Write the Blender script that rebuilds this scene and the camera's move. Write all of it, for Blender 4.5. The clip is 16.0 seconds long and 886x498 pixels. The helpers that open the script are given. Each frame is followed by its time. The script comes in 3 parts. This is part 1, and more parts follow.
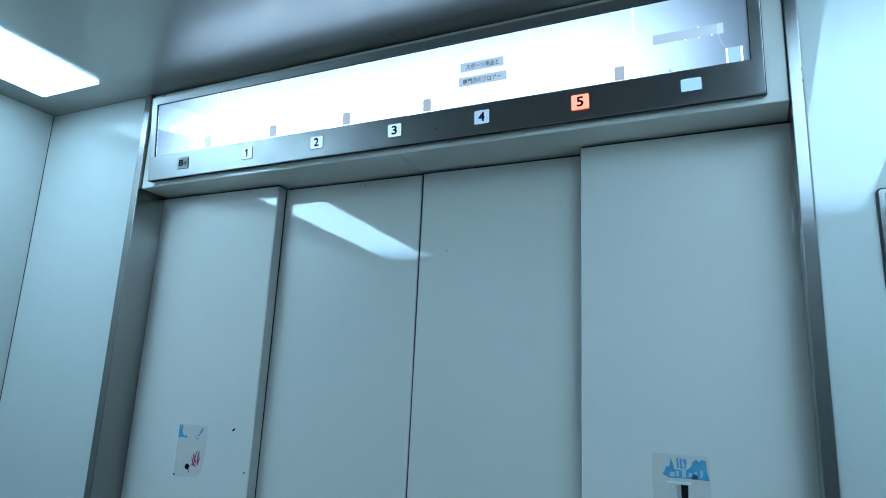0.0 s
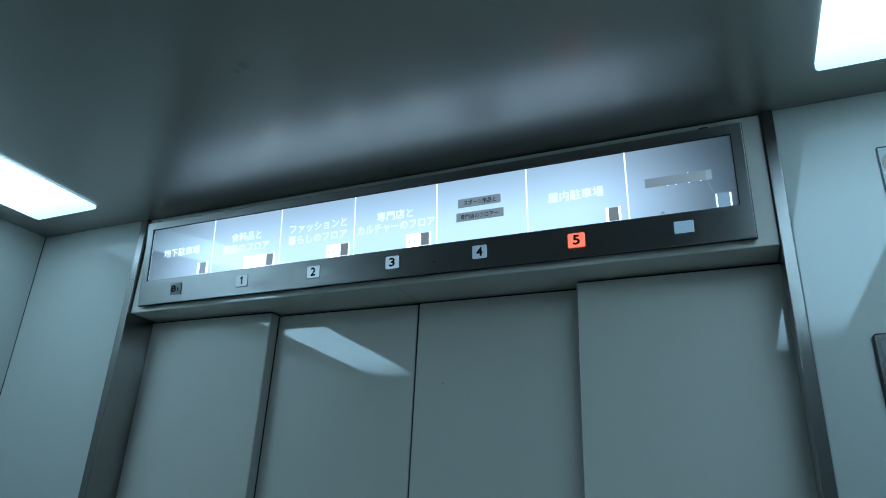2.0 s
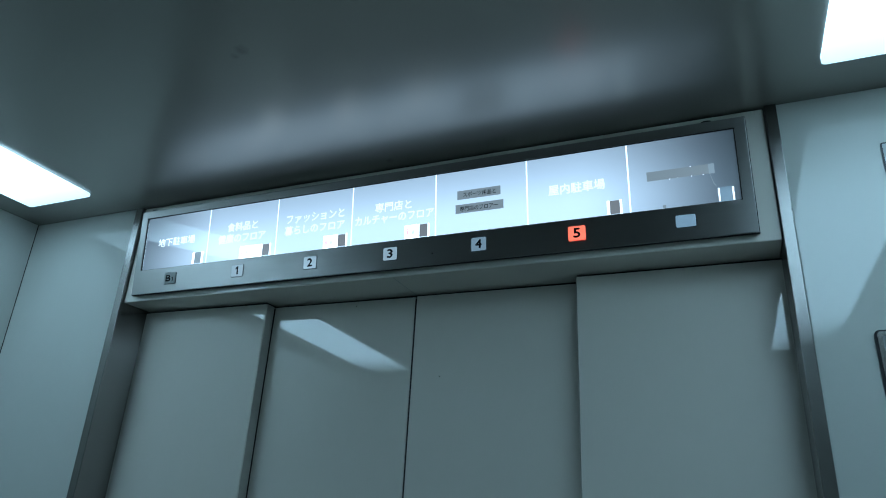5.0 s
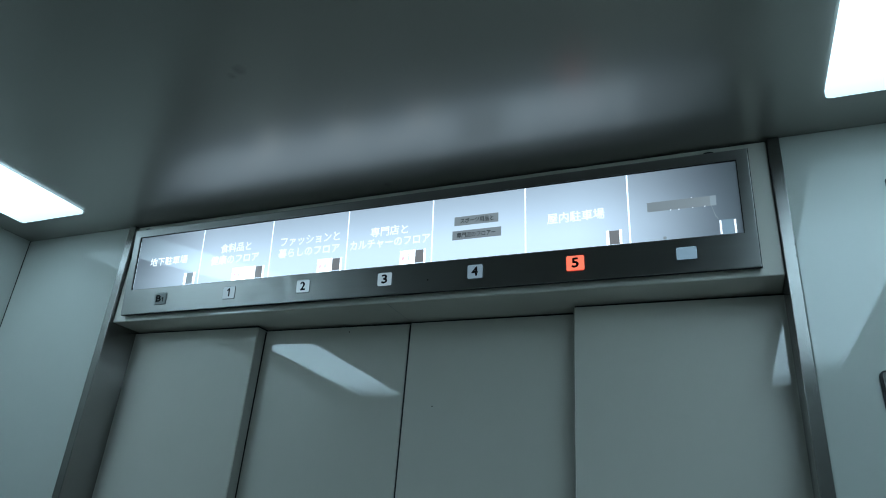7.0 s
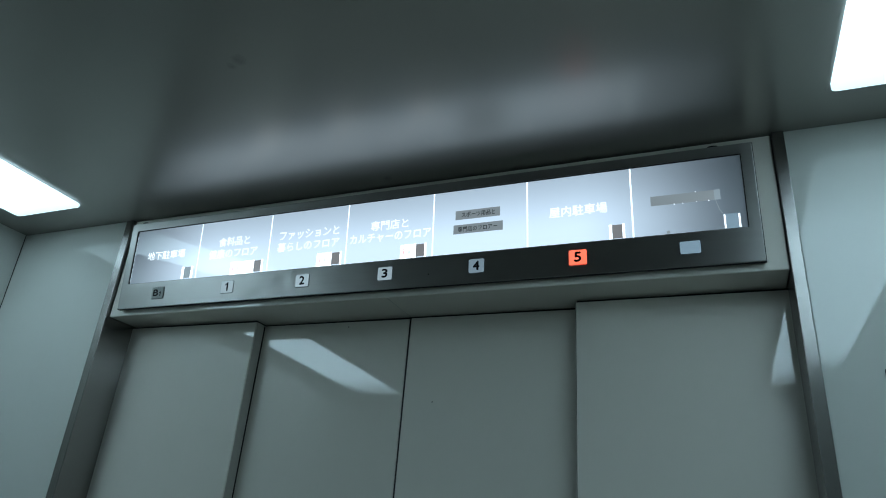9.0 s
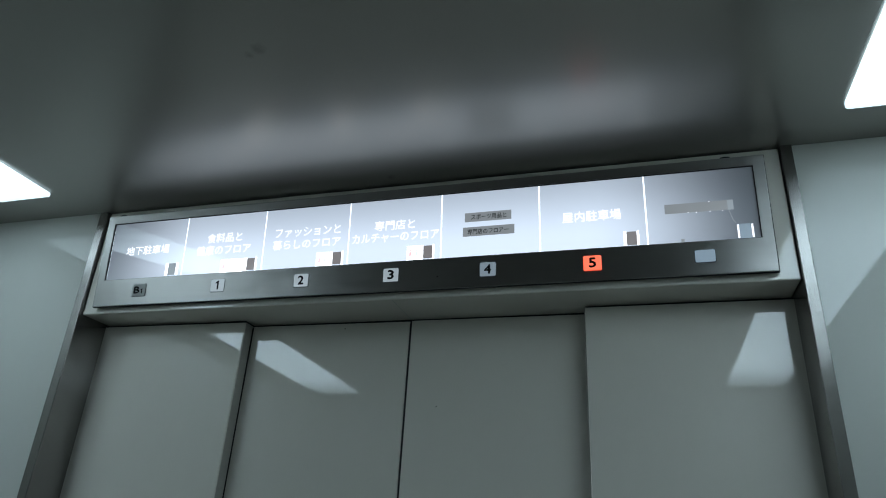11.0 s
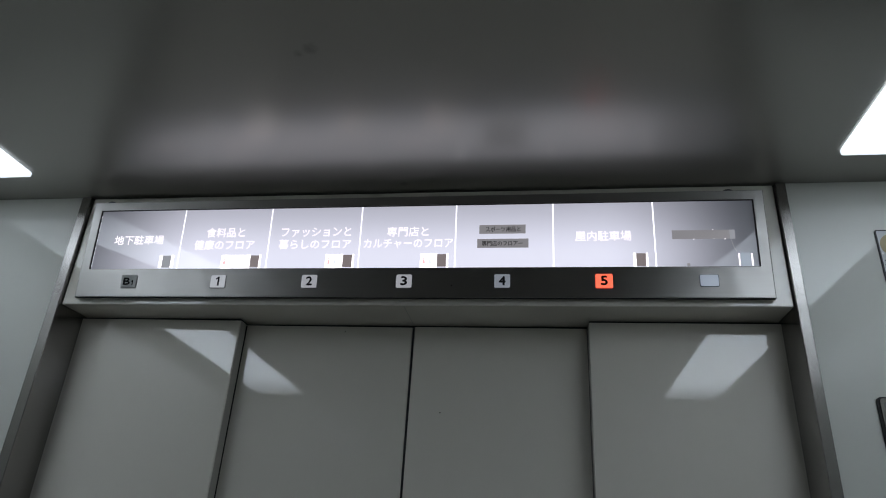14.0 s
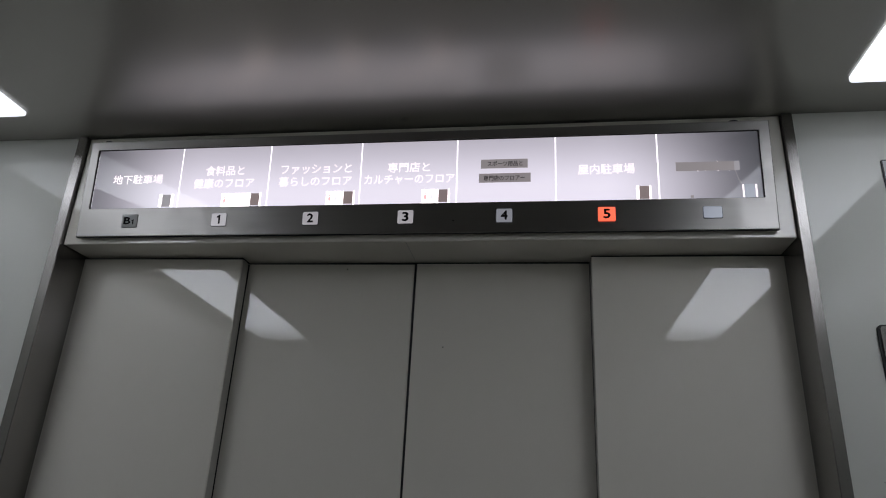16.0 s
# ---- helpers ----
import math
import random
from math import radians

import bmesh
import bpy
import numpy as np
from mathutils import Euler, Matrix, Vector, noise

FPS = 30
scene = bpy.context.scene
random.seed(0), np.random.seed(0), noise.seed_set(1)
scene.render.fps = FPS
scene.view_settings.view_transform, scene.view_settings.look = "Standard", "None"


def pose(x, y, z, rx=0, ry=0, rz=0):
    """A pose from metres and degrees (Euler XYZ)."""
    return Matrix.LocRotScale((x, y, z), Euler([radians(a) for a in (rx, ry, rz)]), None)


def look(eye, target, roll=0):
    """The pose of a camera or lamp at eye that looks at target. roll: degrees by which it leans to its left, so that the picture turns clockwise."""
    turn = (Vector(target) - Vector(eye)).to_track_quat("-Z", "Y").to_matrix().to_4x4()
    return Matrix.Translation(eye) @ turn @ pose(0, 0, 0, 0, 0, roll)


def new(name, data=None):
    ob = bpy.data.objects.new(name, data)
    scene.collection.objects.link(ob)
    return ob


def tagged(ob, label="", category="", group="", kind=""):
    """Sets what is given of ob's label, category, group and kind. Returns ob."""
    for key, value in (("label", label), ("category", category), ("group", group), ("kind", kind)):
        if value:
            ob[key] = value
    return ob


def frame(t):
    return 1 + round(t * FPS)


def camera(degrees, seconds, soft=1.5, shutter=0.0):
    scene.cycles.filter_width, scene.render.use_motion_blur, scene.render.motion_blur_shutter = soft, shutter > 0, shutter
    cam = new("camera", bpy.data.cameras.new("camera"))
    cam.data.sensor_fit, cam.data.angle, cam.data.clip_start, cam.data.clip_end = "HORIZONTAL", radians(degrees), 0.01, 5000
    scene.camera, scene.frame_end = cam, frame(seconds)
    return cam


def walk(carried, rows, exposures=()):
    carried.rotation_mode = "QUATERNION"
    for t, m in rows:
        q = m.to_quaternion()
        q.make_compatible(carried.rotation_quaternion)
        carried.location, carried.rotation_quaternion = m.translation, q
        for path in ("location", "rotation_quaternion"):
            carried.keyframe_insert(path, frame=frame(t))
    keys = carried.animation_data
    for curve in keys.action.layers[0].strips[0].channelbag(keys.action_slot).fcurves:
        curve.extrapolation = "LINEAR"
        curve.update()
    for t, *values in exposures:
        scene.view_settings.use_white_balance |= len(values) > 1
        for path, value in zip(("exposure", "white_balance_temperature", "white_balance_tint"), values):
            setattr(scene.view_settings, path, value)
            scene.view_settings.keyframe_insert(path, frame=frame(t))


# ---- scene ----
cam = camera(67.2, 16.0, soft=1.0)

PATH = [
    (0, (0.765, -1.303, 1.517), (-0.076, 0.453, 1.976), 2.5),
    (0.2, (0.771, -1.315, 1.548), (-0.08, 0.417, 2.075), 2.4),
    (0.5, (0.761, -1.309, 1.554), (-0.07, 0.388, 2.208), 2.8),
    (1, (0.745, -1.316, 1.574), (-0.048, 0.354, 2.336), 3.4),
    (1.5, (0.734, -1.33, 1.575), (-0.025, 0.343, 2.364), 3.2),
    (2, (0.732, -1.34, 1.577), (-0.024, 0.349, 2.336), 2.5),
    (2.5, (0.732, -1.346, 1.578), (-0.022, 0.349, 2.326), 2.0),
    (3, (0.726, -1.349, 1.575), (-0.028, 0.351, 2.31), 2.5),
    (3.5, (0.723, -1.344, 1.577), (-0.026, 0.363, 2.302), 2.7),
    (4, (0.721, -1.339, 1.572), (-0.024, 0.365, 2.307), 2.6),
    (6.5, (0.713, -1.305, 1.582), (-0.023, 0.379, 2.371), 4.1),
    (7, (0.713, -1.301, 1.589), (-0.02, 0.371, 2.406), 4.4),
    (7.5, (0.707, -1.296, 1.583), (-0.024, 0.37, 2.414), 4.7),
    (8, (0.703, -1.289, 1.578), (-0.027, 0.378, 2.408), 4.9),
    (8.5, (0.7, -1.288, 1.581), (-0.026, 0.382, 2.406), 4.7),
    (9, (0.698, -1.288, 1.583), (-0.026, 0.388, 2.399), 4.5),
    (9.2, (0.706, -1.293, 1.584), (-0.025, 0.382, 2.397), 4.6),
    (11.3, (0.458, -1.326, 1.592), (0.03, 0.44, 2.427), 2.6),
    (11.5, (0.4, -1.334, 1.581), (0.059, 0.436, 2.446), 2.2),
    (11.7, (0.349, -1.362, 1.584), (0.05, 0.42, 2.441), 2.1),
    (12, (0.309, -1.378, 1.588), (0.042, 0.413, 2.436), 4.1),
    (12.5, (0.307, -1.382, 1.587), (0.038, 0.411, 2.431), 3.7),
    (13, (0.313, -1.383, 1.588), (0.052, 0.413, 2.429), 2.8),
    (13.5, (0.315, -1.395, 1.586), (0.034, 0.396, 2.43), 3.4),
    (14, (0.317, -1.401, 1.58), (0.03, 0.389, 2.425), 3.4),
    (14.5, (0.319, -1.405, 1.578), (0.023, 0.396, 2.395), 3.6),
    (15, (0.318, -1.4, 1.564), (0.019, 0.404, 2.375), 3.7),
    (15.5, (0.315, -1.394, 1.562), (0.021, 0.424, 2.342), 3.5),
    (16, (0.314, -1.379, 1.547), (0.023, 0.466, 2.261), 2.8),
]
EXPOSURES = [
    (0.0, 1.56, 4530, -6.0),
    (0.5, 0.75, 4590, -7.4),
    (1.0, 0.32, 4620, -8.2),
    (1.5, 0.29, 4680, -9.6),
    (4.0, 0.34, 4680, -9.4),
    (6.5, 0.29, 5100, -7.0),
    (9.0, 0.28, 5380, -5.2),
    (12.0, 0.24, 5940, 7.2),
    (12.5, 0.17, 6020, 9.8),
    (14.5, 0.12, 6450, 18.2),
    (16.0, 0.13, 6680, 22.3),
]
walk(cam, [(t, look(eye, target, roll)) for t, eye, target, roll in PATH], EXPOSURES)

# ---------------------------------------------------------------- light and world
world = bpy.data.worlds.new("world")
scene.world = world
world.use_nodes = True
world.node_tree.nodes["Background"].inputs[0].default_value = (0.02, 0.022, 0.025, 1)
world.node_tree.nodes["Background"].inputs[1].default_value = 0.0

LAMP = 3.85         # radiance of the ceiling diffusers
SIGN = 0.80          # radiance of the backlit sign


# ---------------------------------------------------------------- materials
def material(name):
    m = bpy.data.materials.new(name)
    m.use_nodes = True
    t = m.node_tree
    return m, t, t.nodes["Principled BSDF"]


def node(t, kind, **values):
    n = t.nodes.new(kind)
    for k, v in values.items():
        n.inputs[k].default_value = v
    return n


def coords(t, scale):
    """Object coordinates in metres, stretched by scale."""
    c = t.nodes.new("ShaderNodeTexCoord")
    g = t.nodes.new("ShaderNodeMapping")
    g.inputs["Scale"].default_value = scale
    t.links.new(c.outputs["Object"], g.inputs["Vector"])
    return g.outputs["Vector"]


def noise_at(t, scale, size, detail=3.0, rough=0.5):
    n = node(t, "ShaderNodeTexNoise", Scale=size, Detail=detail, Roughness=rough)
    t.links.new(coords(t, scale), n.inputs["Vector"])
    return n.outputs["Fac"]


def spread(t, value, low, high, lo=0.12, hi=0.88):
    n = node(t, "ShaderNodeMapRange")
    n.inputs["From Min"].default_value, n.inputs["From Max"].default_value = lo, hi
    n.inputs["To Min"].default_value, n.inputs["To Max"].default_value = low, high
    t.links.new(value, n.inputs["Value"])
    return n.outputs["Result"]


def tone(t, fac, a, b):
    n = t.nodes.new("ShaderNodeMix")
    n.data_type = "RGBA"
    n.inputs["A"].default_value, n.inputs["B"].default_value = (*a, 1), (*b, 1)
    t.links.new(fac, n.inputs["Factor"])
    return n.outputs["Result"]


def relief(t, shader, height, strength, distance):
    n = node(t, "ShaderNodeBump", Strength=strength, Distance=distance)
    t.links.new(height, n.inputs["Height"])
    t.links.new(n.outputs["Normal"], shader.inputs["Normal"])


def enamel(name, a, b, rough, ior=1.55):
    """Baked white enamel on steel sheet: glossy, a little uneven, faint grime."""
    m, t, s = material(name)
    large = tone(t, spread(t, noise_at(t, (1, 1, 0.5), 2.2, 4), 0, 1), a, b)
    smudge = t.nodes.new("ShaderNodeMix")
    smudge.data_type, smudge.blend_type = "RGBA", "MULTIPLY"
    smudge.inputs["Factor"].default_value = 1.0
    t.links.new(large, smudge.inputs["A"])
    t.links.new(tone(t, spread(t, noise_at(t, (1, 1, 0.7), 26, 6, 0.65), 0, 1, 0.15, 0.85), (0.975, 0.975, 0.97), (1, 1, 1)), smudge.inputs["B"])
    t.links.new(smudge.outputs["Result"], s.inputs["Base Color"])
    t.links.new(spread(t, noise_at(t, (1, 1, 1), 9, 5), rough * 0.8, rough * 1.3), s.inputs["Roughness"])
    s.inputs["IOR"].default_value = ior
    relief(t, s, noise_at(t, (1, 1, 0.6), 3.0, 1), 0.010, 0.02)
    return m


def brushed(name, colour, rough, scale, across, size=60.0, aniso=0.75, grain=(0.025, 0.0005), blotch=(5, 0.92, 1.1)):
    """Stainless steel brushed along the axis in which scale is small; its gloss spreads across the brushing."""
    m, t, s = material(name)
    dark = tuple(0.9 * c for c in colour)
    t.links.new(tone(t, spread(t, noise_at(t, scale, size, 4, 0.7), 0, 1), dark, colour), s.inputs["Base Color"])
    t.links.new(spread(t, noise_at(t, (1, 1, 1), blotch[0], 2), rough * blotch[1], rough * blotch[2]), s.inputs["Roughness"])
    s.inputs["Metallic"].default_value = 1.0
    s.inputs["Anisotropic"].default_value = aniso
    way = node(t, "ShaderNodeCombineXYZ", X=across[0], Y=across[1], Z=across[2])
    t.links.new(way.outputs[0], s.inputs["Tangent"])
    relief(t, s, noise_at(t, scale, size * 2, 2), *grain)
    return m


def plain(name, colour, rough=0.5, metal=0.0, other=None):
    m, t, s = material(name)
    t.links.new(tone(t, noise_at(t, (1, 1, 1), 40, 4), colour, other or tuple(0.85 * c for c in colour)), s.inputs["Base Color"])
    s.inputs["Roughness"].default_value, s.inputs["Metallic"].default_value = rough, metal
    return m


def glowing(name, colour, strength, rough=0.3):
    m, t, s = material(name)
    s.inputs["Base Color"].default_value = (0.15, 0.15, 0.15, 1)
    s.inputs["Roughness"].default_value = rough
    s.inputs["Emission Color"].default_value = (*colour, 1)
    s.inputs["Emission Strength"].default_value = strength
    return m


ENAMEL_DOOR = enamel("door_enamel", (0.73, 0.70, 0.632), (0.765, 0.735, 0.667), 0.014, 1.60)
ENAMEL_WALL = enamel("wall_enamel", (0.572, 0.582, 0.545), (0.602, 0.612, 0.575), 0.016, 1.48)
ENAMEL_BACK = enamel("back_enamel", (0.22, 0.22, 0.21), (0.26, 0.26, 0.25), 0.06)
STEEL_SIGN = brushed("sign_steel", (0.37, 0.36, 0.345), 0.33, (0.04, 1, 1), (0, 0, 1), blotch=(26, 0.72, 1.3))
STEEL_JAMB = brushed("jamb_steel", (0.31, 0.30, 0.288), 0.235, (1, 1, 0.004), (0.707, 0.707, 0), 450.0, 0.95, (0.22, 0.0007))
STEEL_PANEL = brushed("panel_steel", (0.22, 0.225, 0.23), 0.30, (1, 1, 0.03), (1, 0, 0))
BLACK = plain("black_gap", (0.012, 0.012, 0.012), 0.6)
DARK_RIM = plain("dark_rim", (0.03, 0.03, 0.035), 0.35)
FLOOR = plain("vinyl_floor", (0.022, 0.021, 0.020), 0.45, 0.0, (0.036, 0.034, 0.032))
INK = plain("black_ink", (0.008, 0.008, 0.01), 0.8)
INK.node_tree.nodes["Principled BSDF"].inputs["Specular IOR Level"].default_value = 0.15
INK_GREY = plain("dark_print", (0.02, 0.02, 0.02), 0.6)
RED_INK = plain("dark_red_print", (0.20, 0.02, 0.07), 0.5, 0.0, (0.30, 0.10, 0.14))
BLUE_INK = plain("blue_print", (0.08, 0.26, 0.48), 0.4, 0.0, (0.20, 0.40, 0.58))
PAPER = plain("worn_film", (0.69, 0.645, 0.575), 0.22, 0.0, (0.60, 0.575, 0.52))
PALE_INK = plain("pale_print", (0.50, 0.60, 0.62), 0.5)
DARK_BLUE = plain("dark_blue_print", (0.03, 0.10, 0.16), 0.5)
EDGE_STRIP = plain("edge_strip", (0.50, 0.485, 0.445), 0.22)
SEALANT = plain("old_sealant", (0.40, 0.40, 0.38), 0.7)
WHITE_PAPER = plain("white_paper", (0.8, 0.8, 0.8), 0.5)


def ceiling_paint():
    """Satin metallic sheet with a few dark scuffs."""
    m, t, s = material("ceiling_paint")
    base = tone(t, noise_at(t, (1, 1, 1), 1.6, 3), (0.365, 0.356, 0.325), (0.40, 0.391, 0.358))
    c = t.nodes.new("ShaderNodeTexCoord")
    wob = node(t, "ShaderNodeTexNoise", Scale=60.0, Detail=2.0)
    t.links.new(c.outputs["Object"], wob.inputs["Vector"])
    for x, y, r in ((-0.09, -0.512, 0.016), (-0.115, -0.50, 0.010), (-0.006, -0.034, 0.011)):
        d = node(t, "ShaderNodeVectorMath")
        d.operation = "DISTANCE"
        d.inputs[1].default_value = (x, y, 2.40)
        t.links.new(c.outputs["Object"], d.inputs[0])
        add = t.nodes.new("ShaderNodeMath")
        add.operation = "MULTIPLY_ADD"
        t.links.new(wob.outputs["Fac"], add.inputs[0])
        add.inputs[1].default_value = 0.02
        t.links.new(d.outputs["Value"], add.inputs[2])
        f = spread(t, add.outputs[0], 0.42, 0.0, r * 0.6, r + 0.012)
        k = t.nodes.new("ShaderNodeMix")
        k.data_type = "RGBA"
        t.links.new(f, k.inputs["Factor"])
        t.links.new(base, k.inputs["A"])
        k.inputs["B"].default_value = (0.10, 0.10, 0.09, 1)
        base = k.outputs["Result"]
    t.links.new(base, s.inputs["Base Color"])
    s.inputs["Roughness"].default_value = 0.27
    s.inputs["Metallic"].default_value = 0.45
    return m


CEILING = ceiling_paint()


def lamp_diffuser():
    """Opal acrylic over tubes that end short of its two ends."""
    m, t, s = material("opal_diffuser")
    s.inputs["Base Color"].default_value = (0.75, 0.76, 0.76, 1)
    s.inputs["Roughness"].default_value = 0.25
    s.inputs["Emission Color"].default_value = (0.83, 0.945, 1.0, 1)
    c = t.nodes.new("ShaderNodeTexCoord")
    x = t.nodes.new("ShaderNodeSeparateXYZ")
    t.links.new(c.outputs["Object"], x.inputs[0])
    far = t.nodes.new("ShaderNodeMath")
    far.operation = "ABSOLUTE"
    t.links.new(x.outputs["Y"], far.inputs[0])
    end = node(t, "ShaderNodeMapRange")
    end.interpolation_type = "SMOOTHSTEP"
    for k, v in (("From Min", 0.93), ("From Max", 0.47), ("To Min", 0.25 * LAMP), ("To Max", LAMP)):
        end.inputs[k].default_value = v
    t.links.new(far.outputs[0], end.inputs["Value"])
    t.links.new(end.outputs[0], s.inputs["Emission Strength"])
    return m


def sign_panel():
    """Backlit acrylic behind clear glass: the tube lies low, and the box falls off towards both ends."""
    m, t, s = material("backlit_acrylic")
    s.inputs["Base Color"].default_value = (0.22, 0.23, 0.25, 1)
    s.inputs["Roughness"].default_value = 0.03
    s.inputs["IOR"].default_value = 1.47
    s.inputs["Emission Color"].default_value = (0.876, 0.900, 1.0, 1)
    c = t.nodes.new("ShaderNodeTexCoord")
    x = t.nodes.new("ShaderNodeSeparateXYZ")
    t.links.new(c.outputs["Object"], x.inputs[0])
    up = node(t, "ShaderNodeMapRange")
    up.interpolation_type = "SMOOTHSTEP"
    for k, v in (("From Min", 0.25), ("From Max", 0.09), ("To Min", 0.52), ("To Max", 1.0)):
        up.inputs[k].default_value = v
    t.links.new(x.outputs["Z"], up.inputs["Value"])
    value = up.outputs[0]
    for dark, bright, least in ((-0.83, -0.48, 0.12), (0.81, 0.44, 0.05)):
        end = node(t, "ShaderNodeMapRange")
        end.interpolation_type = "SMOOTHSTEP"
        for k, v in (("From Min", dark), ("From Max", bright), ("To Min", least), ("To Max", 1.0)):
            end.inputs[k].default_value = v
        t.links.new(x.outputs["X"], end.inputs["Value"])
        mul = t.nodes.new("ShaderNodeMath")
        mul.operation = "MULTIPLY"
        t.links.new(value, mul.inputs[0])
        t.links.new(end.outputs[0], mul.inputs[1])
        value = mul.outputs[0]
    k = t.nodes.new("ShaderNodeMath")
    k.operation = "MULTIPLY"
    t.links.new(mul.outputs[0], k.inputs[0])
    k.inputs[1].default_value = SIGN
    t.links.new(k.outputs[0], s.inputs["Emission Strength"])
    return m


OPAL = lamp_diffuser()
ACRYLIC = sign_panel()
LETTER = glowing("lit_lettering", (1.0, 0.94, 0.975), 1.08)
DIVIDER = glowing("lit_gap", (0.95, 0.96, 1.0), 1.3)
ICON = glowing("lit_pictogram", (1.0, 0.955, 0.96), 1.9)
LIT_RED = glowing("lit_red_print", (1.0, 0.45, 0.45), 1.2)
LIT_GREY = glowing("lit_grey_print", (0.8, 0.85, 0.9), 1.0)
ORANGE = glowing("lit_orange_lens", (1.0, 0.155, 0.07), 1.05)
RED_EDGE = glowing("lit_lens_edge", (1.0, 0.06, 0.02), 0.6)
# unlit lenses get a faint glow in place of light falling on them
LENS = glowing("milky_lens_glow", (0.93, 0.97, 1.0), 0.30, 0.15)
LENS_EDGE = plain("lens_edge", (0.14, 0.145, 0.15), 0.3)
LENS_GREY = plain("grey_lens", (0.42, 0.43, 0.42), 0.3)
LENS_BLUE = glowing("pale_blue_glow", (0.70, 0.85, 1.0), 0.25, 0.15)
LENS_DIM = glowing("dim_milky_lens_glow", (0.80, 0.90, 1.0), 0.20, 0.15)
PLATE_PAINT = plain("pale_plate", (0.55, 0.58, 0.60), 0.3)
PICTO_BROWN = glowing("brown_pictogram", (1.0, 0.84, 0.80), 0.17)
STRIP = glowing("backlit_grey_strip", (1.0, 0.98, 0.98), 0.19, 0.5)
PICTO_GREY = glowing("grey_pictogram", (0.92, 0.96, 1.0), 0.22)
CLEAR_TAPE = glowing("clear_tape", (0.92, 0.95, 1.0), 0.26)
LAMP_AMBER = plain("tan_emblem", (0.46, 0.39, 0.25), 0.12)


# ---------------------------------------------------------------- mesh helpers
def box(x0, x1, y0, y1, z0, z1, bevel=0.0, bm=None, segments=2):
    """A box between the given bounds, its edges rounded by bevel."""
    bm = bm or bmesh.new()
    made = bmesh.ops.create_cube(bm, size=1)["verts"]
    for v in made:
        v.co = Vector((x0 + (v.co.x + 0.5) * (x1 - x0), y0 + (v.co.y + 0.5) * (y1 - y0), z0 + (v.co.z + 0.5) * (z1 - z0)))
    if bevel:
        edges = list({e for v in made for e in v.link_edges})
        bmesh.ops.bevel(bm, geom=edges, offset=bevel, segments=segments, profile=0.5, affect="EDGES")
    return bm


def prism(outline, axis, a, b, bm=None):
    """The outline, a list of 2D points, pushed from a to b along axis ('x', 'y' or 'z')."""
    bm = bm or bmesh.new()
    place = {"x": lambda p, d: (d, p[0], p[1]), "y": lambda p, d: (p[0], d, p[1]), "z": lambda p, d: (p[0], p[1], d)}[axis]
    low = [bm.verts.new(place(p, a)) for p in outline]
    top = [bm.verts.new(place(p, b)) for p in outline]
    bm.faces.new(low)
    bm.faces.new(top[::-1])
    n = len(outline)
    for i in range(n):
        bm.faces.new((low[i], top[i], top[(i + 1) % n], low[(i + 1) % n]))
    bmesh.ops.recalc_face_normals(bm, faces=bm.faces)
    return bm


def rounded(x0, x1, y0, y1, r, steps=6):
    """A rectangle's outline with round corners."""
    pts = []
    for cx, cy, a in ((x1 - r, y1 - r, 0), (x0 + r, y1 - r, 90), (x0 + r, y0 + r, 180), (x1 - r, y0 + r, 270)):
        for k in range(steps + 1):
            w = radians(a + 90 * k / steps)
            pts.append((cx + r * math.cos(w), cy + r * math.sin(w)))
    return pts


def ring(outer, inner, axis, a, b, bm=None):
    """A frame between two outlines of as many points."""
    bm = bm or bmesh.new()
    place = {"x": lambda p, d: (d, p[0], p[1]), "y": lambda p, d: (p[0], d, p[1]), "z": lambda p, d: (p[0], p[1], d)}[axis]
    loops = [[bm.verts.new(place(p, d)) for p in o] for o, d in ((outer, a), (outer, b), (inner, b), (inner, a))]
    n = len(outer)
    for k in range(4):
        p, q = loops[k], loops[(k + 1) % 4]
        for i in range(n):
            bm.faces.new((p[i], p[(i + 1) % n], q[(i + 1) % n], q[i]))
    bmesh.ops.recalc_face_normals(bm, faces=bm.faces)
    return bm


def mesh_of(name, bm, mat, smooth=False):
    """smooth: shades the rounded edges of a box as round."""
    me = bpy.data.meshes.new(name)
    if smooth:
        bm.normal_update()
        for f in bm.faces:
            f.smooth = max(abs(c) for c in f.normal) < 0.9999
    bm.to_mesh(me)
    bm.free()
    me.materials.append(mat)
    return me


def part(name, bm, mat, parent, label=""):
    ob = new(name, mesh_of(name, bm, mat))
    ob.parent = parent
    return tagged(ob, label=label)


def thing(name, bm, mat, label, category, group="", kind="", smooth=False):
    return tagged(new(name, mesh_of(name, bm, mat, smooth)), label, category, group, kind)


def base(name, m, label, category, group=""):
    ob = new(name)
    ob.matrix_world = m
    ob.empty_display_size = 0.05
    return tagged(ob, label, category, group)


